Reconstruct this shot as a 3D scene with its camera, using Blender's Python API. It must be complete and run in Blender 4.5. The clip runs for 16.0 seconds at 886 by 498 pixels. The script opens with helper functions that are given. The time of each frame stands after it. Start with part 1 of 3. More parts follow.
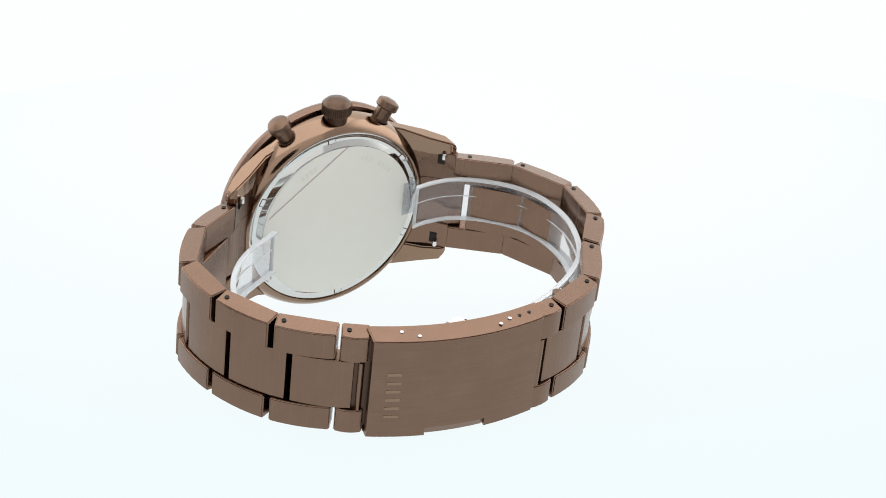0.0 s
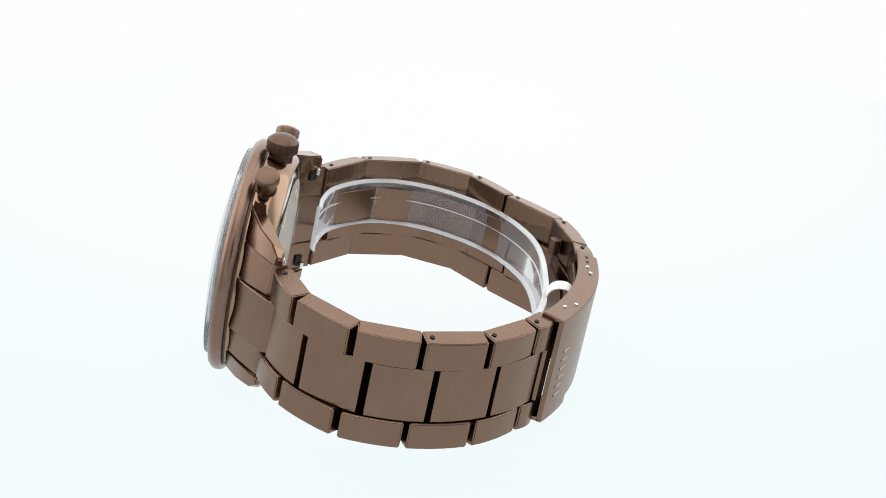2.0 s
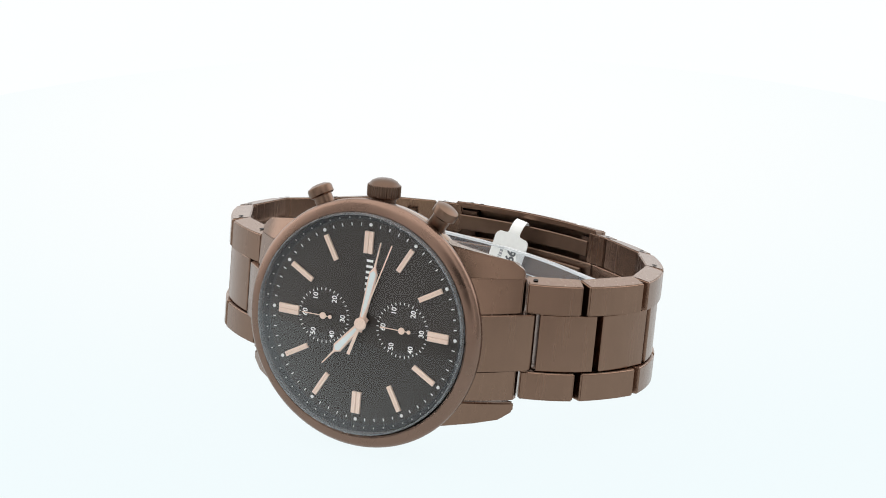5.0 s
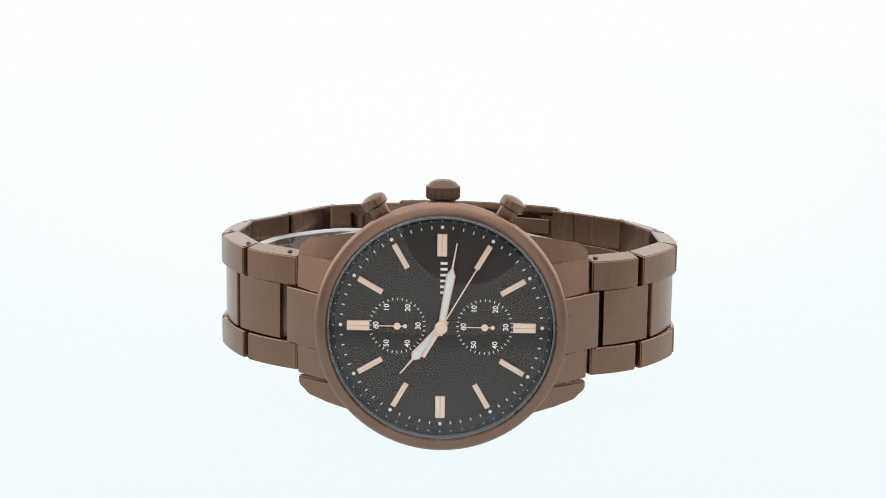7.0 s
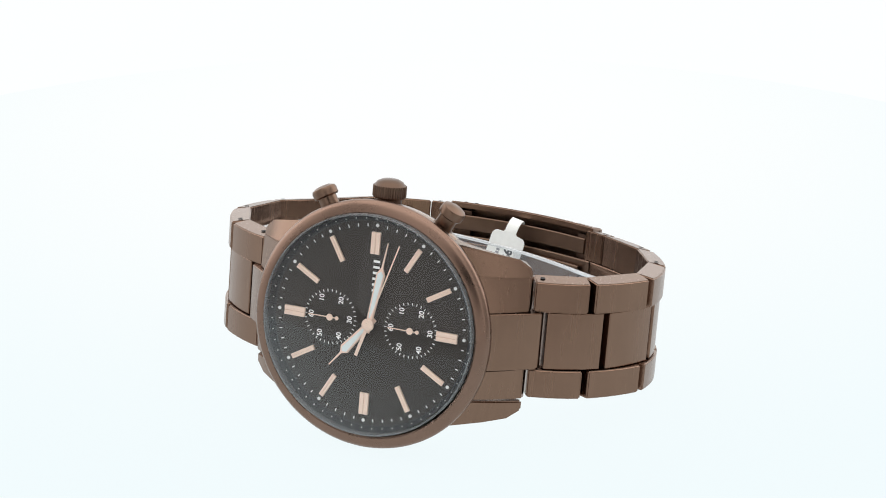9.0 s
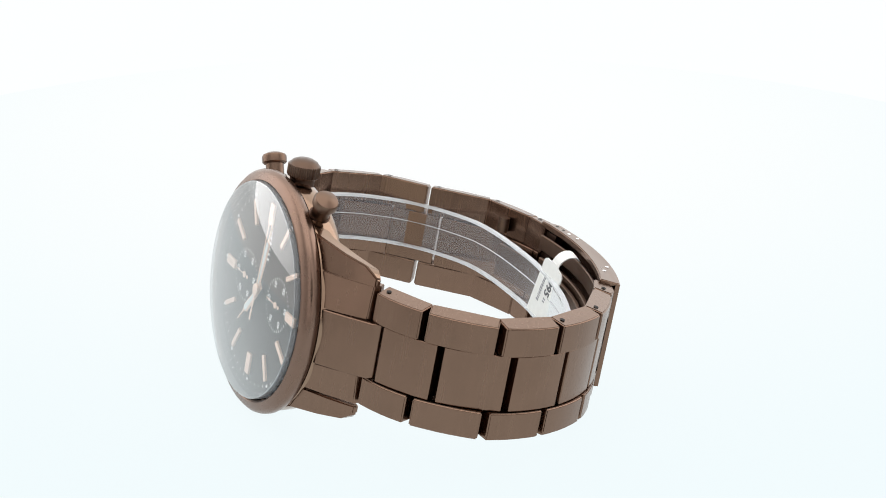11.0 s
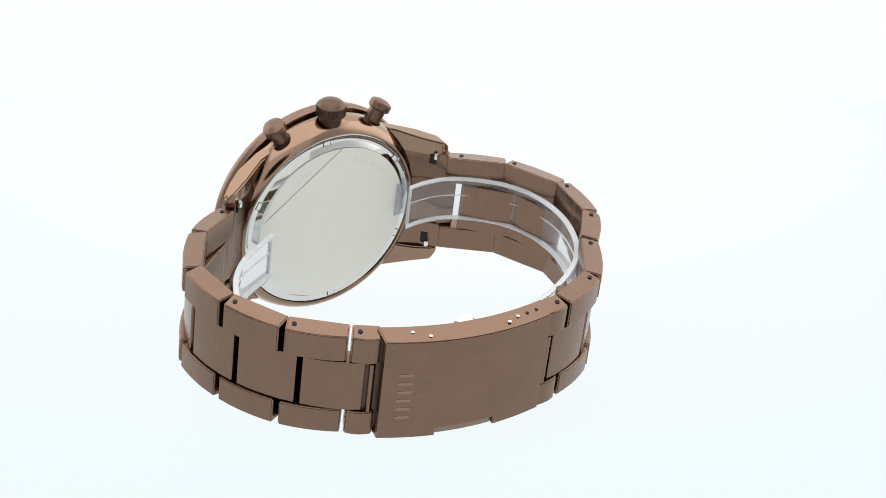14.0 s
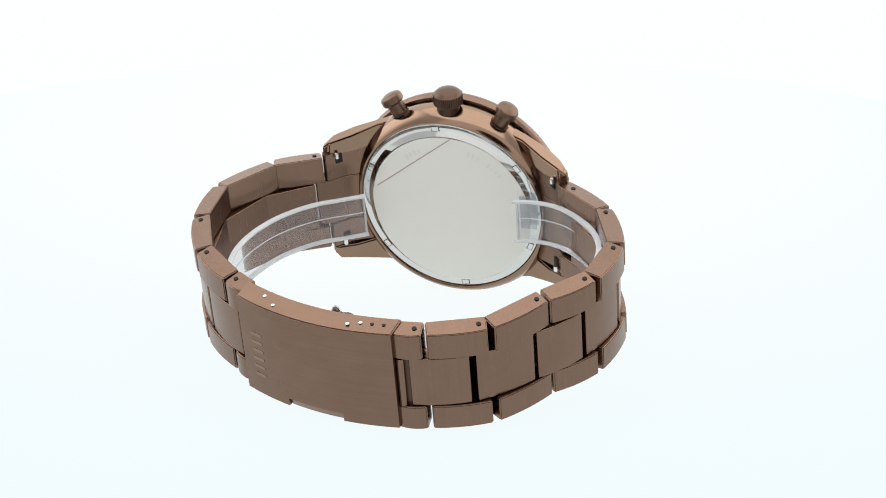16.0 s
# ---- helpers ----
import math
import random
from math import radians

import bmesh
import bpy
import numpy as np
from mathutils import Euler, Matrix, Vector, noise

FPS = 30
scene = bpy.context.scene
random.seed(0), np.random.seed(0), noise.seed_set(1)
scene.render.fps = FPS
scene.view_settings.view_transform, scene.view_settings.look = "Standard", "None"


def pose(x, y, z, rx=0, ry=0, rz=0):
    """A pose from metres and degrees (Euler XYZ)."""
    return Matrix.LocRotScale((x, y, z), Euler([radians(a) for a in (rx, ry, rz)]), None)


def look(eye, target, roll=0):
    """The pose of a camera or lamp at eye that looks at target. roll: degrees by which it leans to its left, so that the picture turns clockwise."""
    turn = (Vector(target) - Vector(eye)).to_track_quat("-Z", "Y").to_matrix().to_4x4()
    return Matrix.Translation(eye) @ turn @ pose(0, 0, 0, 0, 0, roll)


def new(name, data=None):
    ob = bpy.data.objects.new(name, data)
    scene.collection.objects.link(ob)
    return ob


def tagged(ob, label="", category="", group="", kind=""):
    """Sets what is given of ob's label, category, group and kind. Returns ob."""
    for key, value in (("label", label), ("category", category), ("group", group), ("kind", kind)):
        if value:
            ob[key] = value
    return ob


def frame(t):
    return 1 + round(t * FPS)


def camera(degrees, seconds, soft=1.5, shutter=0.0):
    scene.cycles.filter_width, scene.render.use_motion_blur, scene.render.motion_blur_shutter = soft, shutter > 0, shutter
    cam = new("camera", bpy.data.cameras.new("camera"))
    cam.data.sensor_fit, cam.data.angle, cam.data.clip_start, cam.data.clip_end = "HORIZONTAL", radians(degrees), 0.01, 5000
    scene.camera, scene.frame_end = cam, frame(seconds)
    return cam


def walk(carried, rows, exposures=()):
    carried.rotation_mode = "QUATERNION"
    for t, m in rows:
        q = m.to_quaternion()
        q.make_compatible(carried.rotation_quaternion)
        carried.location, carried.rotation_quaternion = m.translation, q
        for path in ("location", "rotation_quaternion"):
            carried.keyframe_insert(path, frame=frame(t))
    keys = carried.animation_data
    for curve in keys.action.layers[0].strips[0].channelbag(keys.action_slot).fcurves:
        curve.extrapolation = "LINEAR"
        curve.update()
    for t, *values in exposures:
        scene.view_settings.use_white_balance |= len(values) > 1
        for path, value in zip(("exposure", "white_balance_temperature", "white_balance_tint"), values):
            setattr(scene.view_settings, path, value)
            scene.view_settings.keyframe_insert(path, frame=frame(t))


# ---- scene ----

# One wristwatch lies on its side on a glowing white turntable inside a small added light tent.
AXIS_Z = 0.0247                      # height of the turning watch above the turntable's top

cam = camera(24.5, 16.0, soft=1.0)
EYE = (0.0, -0.36334, 0.14979 + AXIS_Z)
STAND = look(EYE, (0.003625, 0.0, AXIS_Z - 0.00097), 0.113)
walk(cam, [(0.0, STAND), (16.0, STAND)])

# turn of the table, seconds and degrees
TURN = [(0.0, -146.8), (0.5, -133.7), (1.0, -119.9), (1.5, -107.0), (2.0, -93.1), (2.5, -79.6), (3.0, -65.9),
        (3.5, -53.3), (4.0, -41.3), (4.5, -31.3), (5.07, -21.5), (5.64, -12.8), (6.14, -7.1), (6.64, -2.45), (6.8, -1.2), (7.07, 0.2),
        (7.5, -2.45), (8.0, -7.1), (8.5, -12.8), (9.07, -21.5), (9.64, -31.3), (10.14, -41.3), (10.64, -53.3),
        (11.0, -62.4), (11.5, -75.8), (12.0, -89.5), (12.5, -102.6), (13.0, -116.6), (13.5, -129.7), (14.0, -143.6),
        (14.5, -156.6), (15.0, -170.6), (15.5, -183.6), (16.0, -197.6)]

# ---- light ----
world = bpy.data.worlds.new("dim_room")
world.use_nodes = True
world.node_tree.nodes["Background"].inputs[0].default_value = (0.55, 0.6, 0.65, 1)
world.node_tree.nodes["Background"].inputs[1].default_value = 0.03
scene.world = world
scene.view_settings.exposure = 0.0


# ---- materials ----
def shader(name):
    m = bpy.data.materials.new(name)
    m.use_nodes = True
    return m, m.node_tree.nodes, m.node_tree.links, m.node_tree.nodes["Principled BSDF"]


def metal(name, colour, rough, streak=(40, 40, 900), depth=0.02, vary=0.12, aniso=0.0):
    """Coated metal with brush marks drawn out along one direction and faint blotches."""
    m, n, l, p = shader(name)
    co = n.new("ShaderNodeTexCoord")
    mp = n.new("ShaderNodeMapping")
    mp.inputs["Scale"].default_value = streak
    l.new(co.outputs["Object"], mp.inputs[0])
    fine = n.new("ShaderNodeTexNoise")
    fine.inputs["Scale"].default_value, fine.inputs["Detail"].default_value = 30, 4
    l.new(mp.outputs[0], fine.inputs["Vector"])
    wide = n.new("ShaderNodeTexNoise")
    wide.inputs["Scale"].default_value, wide.inputs["Detail"].default_value = 170, 3
    l.new(co.outputs["Object"], wide.inputs["Vector"])
    add = n.new("ShaderNodeMath")
    add.operation = "ADD"
    l.new(fine.outputs[0], add.inputs[0])
    l.new(wide.outputs[0], add.inputs[1])
    cr = n.new("ShaderNodeMapRange")
    cr.inputs[1].default_value, cr.inputs[2].default_value = 0.6, 1.4
    cr.inputs[3].default_value, cr.inputs[4].default_value = 1 - vary, 1 + vary
    l.new(add.outputs[0], cr.inputs[0])
    mul = n.new("ShaderNodeVectorMath")
    mul.operation = "SCALE"
    mul.inputs[0].default_value = colour
    l.new(cr.outputs[0], mul.inputs["Scale"])
    l.new(mul.outputs[0], p.inputs["Base Color"])
    rr = n.new("ShaderNodeMapRange")
    rr.inputs[1].default_value, rr.inputs[2].default_value = 0.3, 0.7
    rr.inputs[3].default_value, rr.inputs[4].default_value = rough * 0.9, rough * 1.12
    l.new(fine.outputs[0], rr.inputs[0])
    l.new(rr.outputs[0], p.inputs["Roughness"])
    if depth:
        b = n.new("ShaderNodeBump")
        b.inputs["Strength"].default_value, b.inputs["Distance"].default_value = depth, 0.0001
        l.new(fine.outputs[0], b.inputs["Height"])
        l.new(b.outputs[0], p.inputs["Normal"])
    p.inputs["Metallic"].default_value = 1.0
    return m


def plain(name, colour, rough=0.5, metallic=0.0, vary=0.06, scale=900):
    m, n, l, p = shader(name)
    co = n.new("ShaderNodeTexCoord")
    t = n.new("ShaderNodeTexNoise")
    t.inputs["Scale"].default_value, t.inputs["Detail"].default_value = scale, 4
    l.new(co.outputs["Object"], t.inputs["Vector"])
    r = n.new("ShaderNodeMapRange")
    r.inputs[3].default_value, r.inputs[4].default_value = 1 - vary, 1 + vary
    l.new(t.outputs[0], r.inputs[0])
    mul = n.new("ShaderNodeVectorMath")
    mul.operation = "SCALE"
    mul.inputs[0].default_value = colour
    l.new(r.outputs[0], mul.inputs["Scale"])
    l.new(mul.outputs[0], p.inputs["Base Color"])
    p.inputs["Roughness"].default_value, p.inputs["Metallic"].default_value = rough, metallic
    return m


def glow(name, colour, strength, base=0.1):
    """A sheet that gives off its own light, with no lamp behind it."""
    m, n, l, p = shader(name)
    p.inputs["Base Color"].default_value = (base, base, base, 1)
    p.inputs["Roughness"].default_value = 0.9
    p.inputs["Specular IOR Level"].default_value = 0.0
    p.inputs["Emission Color"].default_value = (*colour, 1)
    p.inputs["Emission Strength"].default_value = strength
    return m


def glass(name, tint, ior, gloss=0.02, twice=False):
    """Thin clear sheet: straight through, with a mirror on top whose strength follows the angle."""
    m = bpy.data.materials.new(name)
    m.use_nodes = True
    n, l = m.node_tree.nodes, m.node_tree.links
    n.clear()
    out, mix, fr = n.new("ShaderNodeOutputMaterial"), n.new("ShaderNodeMixShader"), n.new("ShaderNodeFresnel")
    tr, gl = n.new("ShaderNodeBsdfTransparent"), n.new("ShaderNodeBsdfGlossy")
    fr.inputs[0].default_value = ior
    tr.inputs[0].default_value = (*tint, 1)
    gl.inputs["Roughness"].default_value = gloss
    if twice:
        # both faces of the sheet mirror, and more so at a glancing angle
        lw, cube, mad = n.new("ShaderNodeLayerWeight"), n.new("ShaderNodeMath"), n.new("ShaderNodeMath")
        lw.inputs[0].default_value = 0.5
        cube.operation, mad.operation = "POWER", "MULTIPLY_ADD"
        cube.inputs[1].default_value, mad.inputs[1].default_value, mad.inputs[2].default_value = 2.0, 1.2, 0.03
        l.new(lw.outputs["Facing"], cube.inputs[0])
        l.new(cube.outputs[0], mad.inputs[0])
        l.new(mad.outputs[0], mix.inputs[0])
    else:
        l.new(fr.outputs[0], mix.inputs[0])
    l.new(tr.outputs[0], mix.inputs[1])
    l.new(gl.outputs[0], mix.inputs[2])
    l.new(mix.outputs[0], out.inputs[0])
    return m


BROWN = (0.207, 0.129, 0.092)
brushed = metal("brushed_brown_metal", BROWN, 0.25, (60, 60, 2), 0.012, 0.07)
brushed_along = metal("brushed_brown_metal_lengthwise", BROWN, 0.3, (2, 10, 70), 0.0, 0.09)
satin = metal("satin_brown_metal", (0.160, 0.102, 0.073), 0.34, (20, 20, 20), 0.0, 0.06)
bezel_mat = metal("brushed_brown_bezel", (0.205, 0.131, 0.099), 0.28, (8, 40, 8), 0.0, 0.06)
polished = metal("polished_brown_metal", (0.275, 0.181, 0.127), 0.13, (6, 6, 6), 0.0, 0.05)
crown_mat = metal("dark_satin_brown_metal", (0.115, 0.074, 0.054), 0.34, (20, 20, 20), 0.0, 0.06)
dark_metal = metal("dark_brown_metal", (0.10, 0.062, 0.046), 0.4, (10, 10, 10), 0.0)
steel = metal("polished_steel", (0.66, 0.66, 0.64), 0.06, (6, 6, 6), 0.0, 0.03)
pin_steel = metal("bright_steel", (0.75, 0.75, 0.74), 0.2, (6, 6, 6), 0.0, 0.03)
rose = plain("rose_gold_plate", (0.90, 0.68, 0.56), 0.38, 0.35, 0.04, 2000)
hole_dark = plain("hole_shadow", (0.012, 0.009, 0.008), 0.8)
dial_mat = plain("dark_brown_dial", (0.019, 0.0125, 0.009), 0.5, 0.0, 0.04, 150)
flange_mat = plain("black_flange", (0.018, 0.019, 0.022), 0.4)
ink_hole_light = plain("white_print_and_hole_light", (0.93, 0.93, 0.92), 0.6)
lume = plain("pale_lume", (0.72, 0.78, 0.78), 0.55)
film_mat = plain("matte_protective_film", (0.78, 0.78, 0.715), 0.14, 0.0, 0.02, 300)
mark_mat = plain("faint_stamp", (0.69, 0.69, 0.635), 0.4)
line_mat = plain("purple_print_line", (0.40, 0.22, 0.25), 0.5)
paper = plain("white_tag_card", (0.82, 0.82, 0.80), 0.6)
tag_grey = plain("pale_grey_print", (0.30, 0.30, 0.32), 0.6)
tag_ink = plain("grey_tag_print", (0.10, 0.10, 0.11), 0.6)
crystal_mat = glass("watch_crystal", (0.98, 0.985, 0.985), 1.43, 0.01, True)
cuff_mat = glass("clear_plastic", (0.87, 0.88, 0.895), 1.13, 0.08)
rim_mat = glass("crystal_side", (0.90, 0.925, 0.945), 1.4, 0.12)
edge_mat = glass("whitened_plastic_edge", (0.93, 0.94, 0.95), 1.45, 0.3)


def cloud(m, colour, share):
    """A light milky body in a clear sheet."""
    t = m.node_tree
    veil, blend = t.nodes.new("ShaderNodeBsdfDiffuse"), t.nodes.new("ShaderNodeMixShader")
    veil.inputs[0].default_value, blend.inputs[0].default_value = (*colour, 1), share
    t.links.new(t.nodes["Mix Shader"].outputs[0], blend.inputs[1])
    t.links.new(veil.outputs[0], blend.inputs[2])
    t.links.new(blend.outputs[0], t.nodes["Material Output"].inputs[0])
cloud(rim_mat, (0.80, 0.82, 0.84), 0.12)
# White mixed into the cuff's clear edges paints in their highlights.
cloud(edge_mat, (0.82, 0.84, 0.86), 0.5)
cloud(cuff_mat, (0.72, 0.73, 0.78), 0.14)
table_mat = glow("glowing_white_acrylic", (0.88, 0.948, 0.968), 1.0, 0.02)


def paint_hot_spot(m, middle, rim, spot, r0, r1):
    """Paint a glow into the sheet: the middle colour near the spot, fading to the rim colour away from it. No lamp
    stands there.
    """
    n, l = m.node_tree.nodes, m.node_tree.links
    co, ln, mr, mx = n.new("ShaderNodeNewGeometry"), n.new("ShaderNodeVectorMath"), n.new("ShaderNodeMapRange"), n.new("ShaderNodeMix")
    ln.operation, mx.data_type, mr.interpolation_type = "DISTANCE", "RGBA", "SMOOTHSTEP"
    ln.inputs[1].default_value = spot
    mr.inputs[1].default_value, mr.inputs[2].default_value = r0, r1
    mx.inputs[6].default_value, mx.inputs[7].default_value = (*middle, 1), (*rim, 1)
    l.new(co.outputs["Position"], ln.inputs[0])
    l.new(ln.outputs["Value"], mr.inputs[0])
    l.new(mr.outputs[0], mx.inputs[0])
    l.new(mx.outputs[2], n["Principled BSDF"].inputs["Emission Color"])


# Pool of whiter light put into the tabletop's own emission.
paint_hot_spot(table_mat, (0.955, 0.97, 0.966), (0.858, 0.94, 0.960), (0, 0.15, 0), 0.03, 0.22)
sweep_mat = glow("glowing_white_sweep", (0.952, 0.972, 0.968), 1.0, 0.02)


def paint_back_glow(m, dim, full):
    """Ramp the sheet's own glow along y: it fades towards the front and is brightest up the back. No lamps stand there.
    """
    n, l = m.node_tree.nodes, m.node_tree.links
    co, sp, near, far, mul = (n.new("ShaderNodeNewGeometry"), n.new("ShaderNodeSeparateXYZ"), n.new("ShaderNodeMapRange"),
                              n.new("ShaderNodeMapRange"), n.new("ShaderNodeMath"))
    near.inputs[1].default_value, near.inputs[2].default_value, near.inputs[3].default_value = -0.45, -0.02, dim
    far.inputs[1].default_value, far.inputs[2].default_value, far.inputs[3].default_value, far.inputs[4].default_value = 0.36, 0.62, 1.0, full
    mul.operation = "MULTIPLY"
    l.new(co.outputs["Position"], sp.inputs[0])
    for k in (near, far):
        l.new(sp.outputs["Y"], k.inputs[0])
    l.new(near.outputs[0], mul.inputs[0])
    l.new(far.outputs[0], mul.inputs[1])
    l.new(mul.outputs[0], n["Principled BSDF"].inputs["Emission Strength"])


# Glow painted dim in front and strong up the unseen back, to shape reflections.
paint_back_glow(sweep_mat, 0.3, 1.6)
# Overhead sheet is an added light source, out of view, for the top faces.
overhead_glow_mat = glow("added_overhead_glow", (1.0, 0.995, 0.985), 2.0)
# Side sheets are added out of view; their glow is painted brighter towards the back.
side_glow_mat = glow("added_side_glow_cloth", (1.0, 0.995, 0.99), 1.9, 0.4)
paint_hot_spot(side_glow_mat, (1.0, 0.995, 0.99), (0.10, 0.10, 0.10), (0, 0.5, 0.35), 0.70, 0.95)
# Front sheet is an added, weaker glow that the dial and metal reflect.
front_glow_mat = glow("added_dim_front_glow", (1.0, 0.99, 0.98), 0.58, 0.4)

MM = 0.001


# ---- mesh helpers, all in millimetres in the watch's own space:
# x towards six o'clock, y from the dial to the clasp, z towards the crown ----
def broad_normals(me):
    """Let the large faces stay flat and only the rounded edges between them turn."""
    around = [[] for _ in me.vertices]
    for f in me.polygons:
        for v in f.vertices:
            around[v].append(f.index)
    normal = [f.normal.copy() for f in me.polygons]
    area = [f.area for f in me.polygons]
    out = []
    for f in me.polygons:
        for v in f.vertices:
            n = Vector((0, 0, 0))
            for k in around[v]:
                if normal[k].dot(normal[f.index]) > 0.81:
                    n += normal[k] * area[k]
            out.append(n.normalized())
    me.normals_split_custom_set(out)


def link_mesh(name, bm, material, smooth=False):
    bmesh.ops.recalc_face_normals(bm, faces=bm.faces)
    me = bpy.data.meshes.new(name)
    bm.to_mesh(me)
    bm.free()
    me.transform(Matrix.Scale(MM, 4))
    me.materials.append(material)
    if smooth:
        for p in me.polygons:
            p.use_smooth = True
        me.set_sharp_from_angle(angle=radians(35))
        broad_normals(me)
    return me


def part(name, bm, material, parent, label="", smooth=False):
    ob = new(name, link_mesh(name, bm, material, smooth))
    ob.parent = parent
    if label:
        ob["label"] = label
    return ob


def prism(plan, z0, z1, bevel=0.0, segs=1, bm=None):
    """A plan outline (x, y) raised from z0 to z1."""
    own = bmesh.new()
    low = [own.verts.new((x, y, z0)) for x, y in plan]
    top = [own.verts.new((x, y, z1)) for x, y in plan]
    k = len(plan)
    own.faces.new(low[::-1])
    own.faces.new(top)
    for i in range(k):
        own.faces.new((low[i], low[(i + 1) % k], top[(i + 1) % k], top[i]))
    bmesh.ops.recalc_face_normals(own, faces=own.faces)
    if bevel:
        sharp = [e for e in own.edges if len(e.link_faces) == 2 and e.calc_face_angle(0) > 0.6]
        bmesh.ops.bevel(own, geom=sharp, offset=bevel, segments=segs, affect="EDGES", profile=0.5, clamp_overlap=True)
    if bm is None:
        return own
    merge(bm, own)
    return bm


def merge(bm, other, m=None):
    me = bpy.data.meshes.new("tmp")
    other.to_mesh(me)
    other.free()
    if m is not None:
        me.transform(m)
    bm.from_mesh(me)
    bpy.data.meshes.remove(me)


def lathe(profile, segs=128, closed=True, bm=None):
    """(radius, y) points turned round the y axis."""
    bm = bm or bmesh.new()
    rings = []
    for r, y in profile:
        if r < 1e-6:
            rings.append([bm.verts.new((0, y, 0))])
        else:
            rings.append([bm.verts.new((r * math.sin(a), y, r * math.cos(a)))
                          for a in (2 * math.pi * i / segs for i in range(segs))])
    pairs = list(zip(rings, rings[1:])) + ([(rings[-1], rings[0])] if closed else [])
    for a, b in pairs:
        if len(a) == 1 and len(b) == 1:
            continue
        for i in range(segs):
            j = (i + 1) % segs
            if len(a) == 1:
                bm.faces.new((a[0], b[i], b[j]))
            elif len(b) == 1:
                bm.faces.new((a[i], b[0], a[j]))
            else:
                bm.faces.new((a[i], b[i], b[j], a[j]))
    return bm


def turned(profile, segs, origin, axis, closed=True, flutes=0, depth=0.0):
    """(radius, height) points turned round an axis from origin; flutes notch the rim."""
    bm = lathe(profile, segs, closed)
    if flutes:
        for v in bm.verts:
            r = math.hypot(v.co.x, v.co.z)
            a = math.atan2(v.co.x, v.co.z)
            if r > depth * 4:
                k = 1 - depth / r * (0.5 + 0.5 * math.cos(a * flutes))
                if abs(r - max(p[0] for p in profile)) < 0.05:
                    v.co.x *= k
                    v.co.z *= k
    turn = Vector((0, 1, 0)).rotation_difference(Vector(axis).normalized()).to_matrix().to_4x4()
    bmesh.ops.transform(bm, matrix=Matrix.Translation(origin) @ turn, verts=bm.verts)
    return bm


def block(x0, x1, y0, y1, z0, z1, bevel=0.0, m=None):
    bm = prism([(x0, y0), (x1, y0), (x1, y1), (x0, y1)], z0, z1, bevel)
    if m is not None:
        bmesh.ops.transform(bm, matrix=m, verts=bm.verts)
    return bm


# ---- setting: turntable, sweep and an added, unseen tent ----
def flat(name, verts, faces, material, label, category):
    me = bpy.data.meshes.new(name)
    me.from_pydata(verts, [], faces)
    me.materials.append(material)
    return tagged(new(name, me), label, category, kind="structure")


def turntable():
    root = tagged(new("turntable"), "round white acrylic turntable with a painted glow", "turntable")
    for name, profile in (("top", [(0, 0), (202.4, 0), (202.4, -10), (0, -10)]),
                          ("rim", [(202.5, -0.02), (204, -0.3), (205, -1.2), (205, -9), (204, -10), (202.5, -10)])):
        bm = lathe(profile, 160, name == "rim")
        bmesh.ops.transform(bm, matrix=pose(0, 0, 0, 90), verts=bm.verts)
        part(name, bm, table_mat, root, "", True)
    return root


def added_light_tent():
    w, yb, yf, top, g = 0.62, 0.62, -0.62, 0.95, -0.010
    # floor and back wall: one sheet with a rounded turn
    rows = [(yf, g)] + [(yb - 0.2 + 0.2 * math.sin(a), g + 0.2 - 0.2 * math.cos(a))
                        for a in (i * math.pi / 24 for i in range(13))] + [(yb, top)]
    verts, faces = [], []
    for y, z in rows:
        verts += [(-w, y, z), (w, y, z)]
    for i in range(len(rows) - 1):
        faces.append((2 * i, 2 * i + 1, 2 * i + 3, 2 * i + 2))
    flat("ground", verts, faces, sweep_mat, "seamless white sweep with a painted glow", "backdrop")
    flat("ceiling", [(-w, yf, top), (w, yf, top), (w, yb, top), (-w, yb, top)], [(0, 1, 2, 3)], overhead_glow_mat,
         "added glowing white sheet over the tent, out of view", "ceiling")
    for name, x in (("glow_wall_west", -w), ("glow_wall_east", w)):
        flat(name, [(x, yf, g), (x, yb, g), (x, yb, top), (x, yf, top)], [(0, 1, 2, 3)], side_glow_mat,
             "added glowing white side of the tent, out of view", "wall")
    # added glowing front cloth, out of view, with a round opening for the camera
    cx, cz, rad, k = 0.04, 0.31, 0.185, 48
    inner = [(cx + rad * math.cos(2 * math.pi * i / k), yf, cz + rad * math.sin(2 * math.pi * i / k)) for i in range(k)]
    outer = []
    for i in range(k):
        c, n = math.cos(2 * math.pi * i / k), math.sin(2 * math.pi * i / k)
        d = min((w - cx if c > 0 else w + cx) / abs(c) if abs(c) > 1e-6 else 9, ((top - cz) if n > 0 else (cz - g)) / abs(n) if abs(n) > 1e-6 else 9)
        outer.append((cx + d * c, yf, cz + d * n))
    faces = [(i, (i + 1) % k, k + (i + 1) % k, k + i) for i in range(k)]
    flat("glow_wall_south", inner + outer, faces, front_glow_mat, "added dim glowing front of the tent with a round opening, out of view", "wall")


TABLE = turntable()
added_light_tent()

# ---- the watch ----
# base pose of the watch on the table: leaning on the case's edge and the clasp
BASE = Matrix(((0.99928, 0.03538, 0.0138, 0.00294), (-0.03739, 0.98051, 0.19286, -0.0353),
               (-0.00671, -0.19324, 0.98113, AXIS_Z - 0.00113), (0, 0, 0, 1)))
WATCH = tagged(new("wristwatch"), "brown stainless steel chronograph wristwatch lying on its side", "watch")


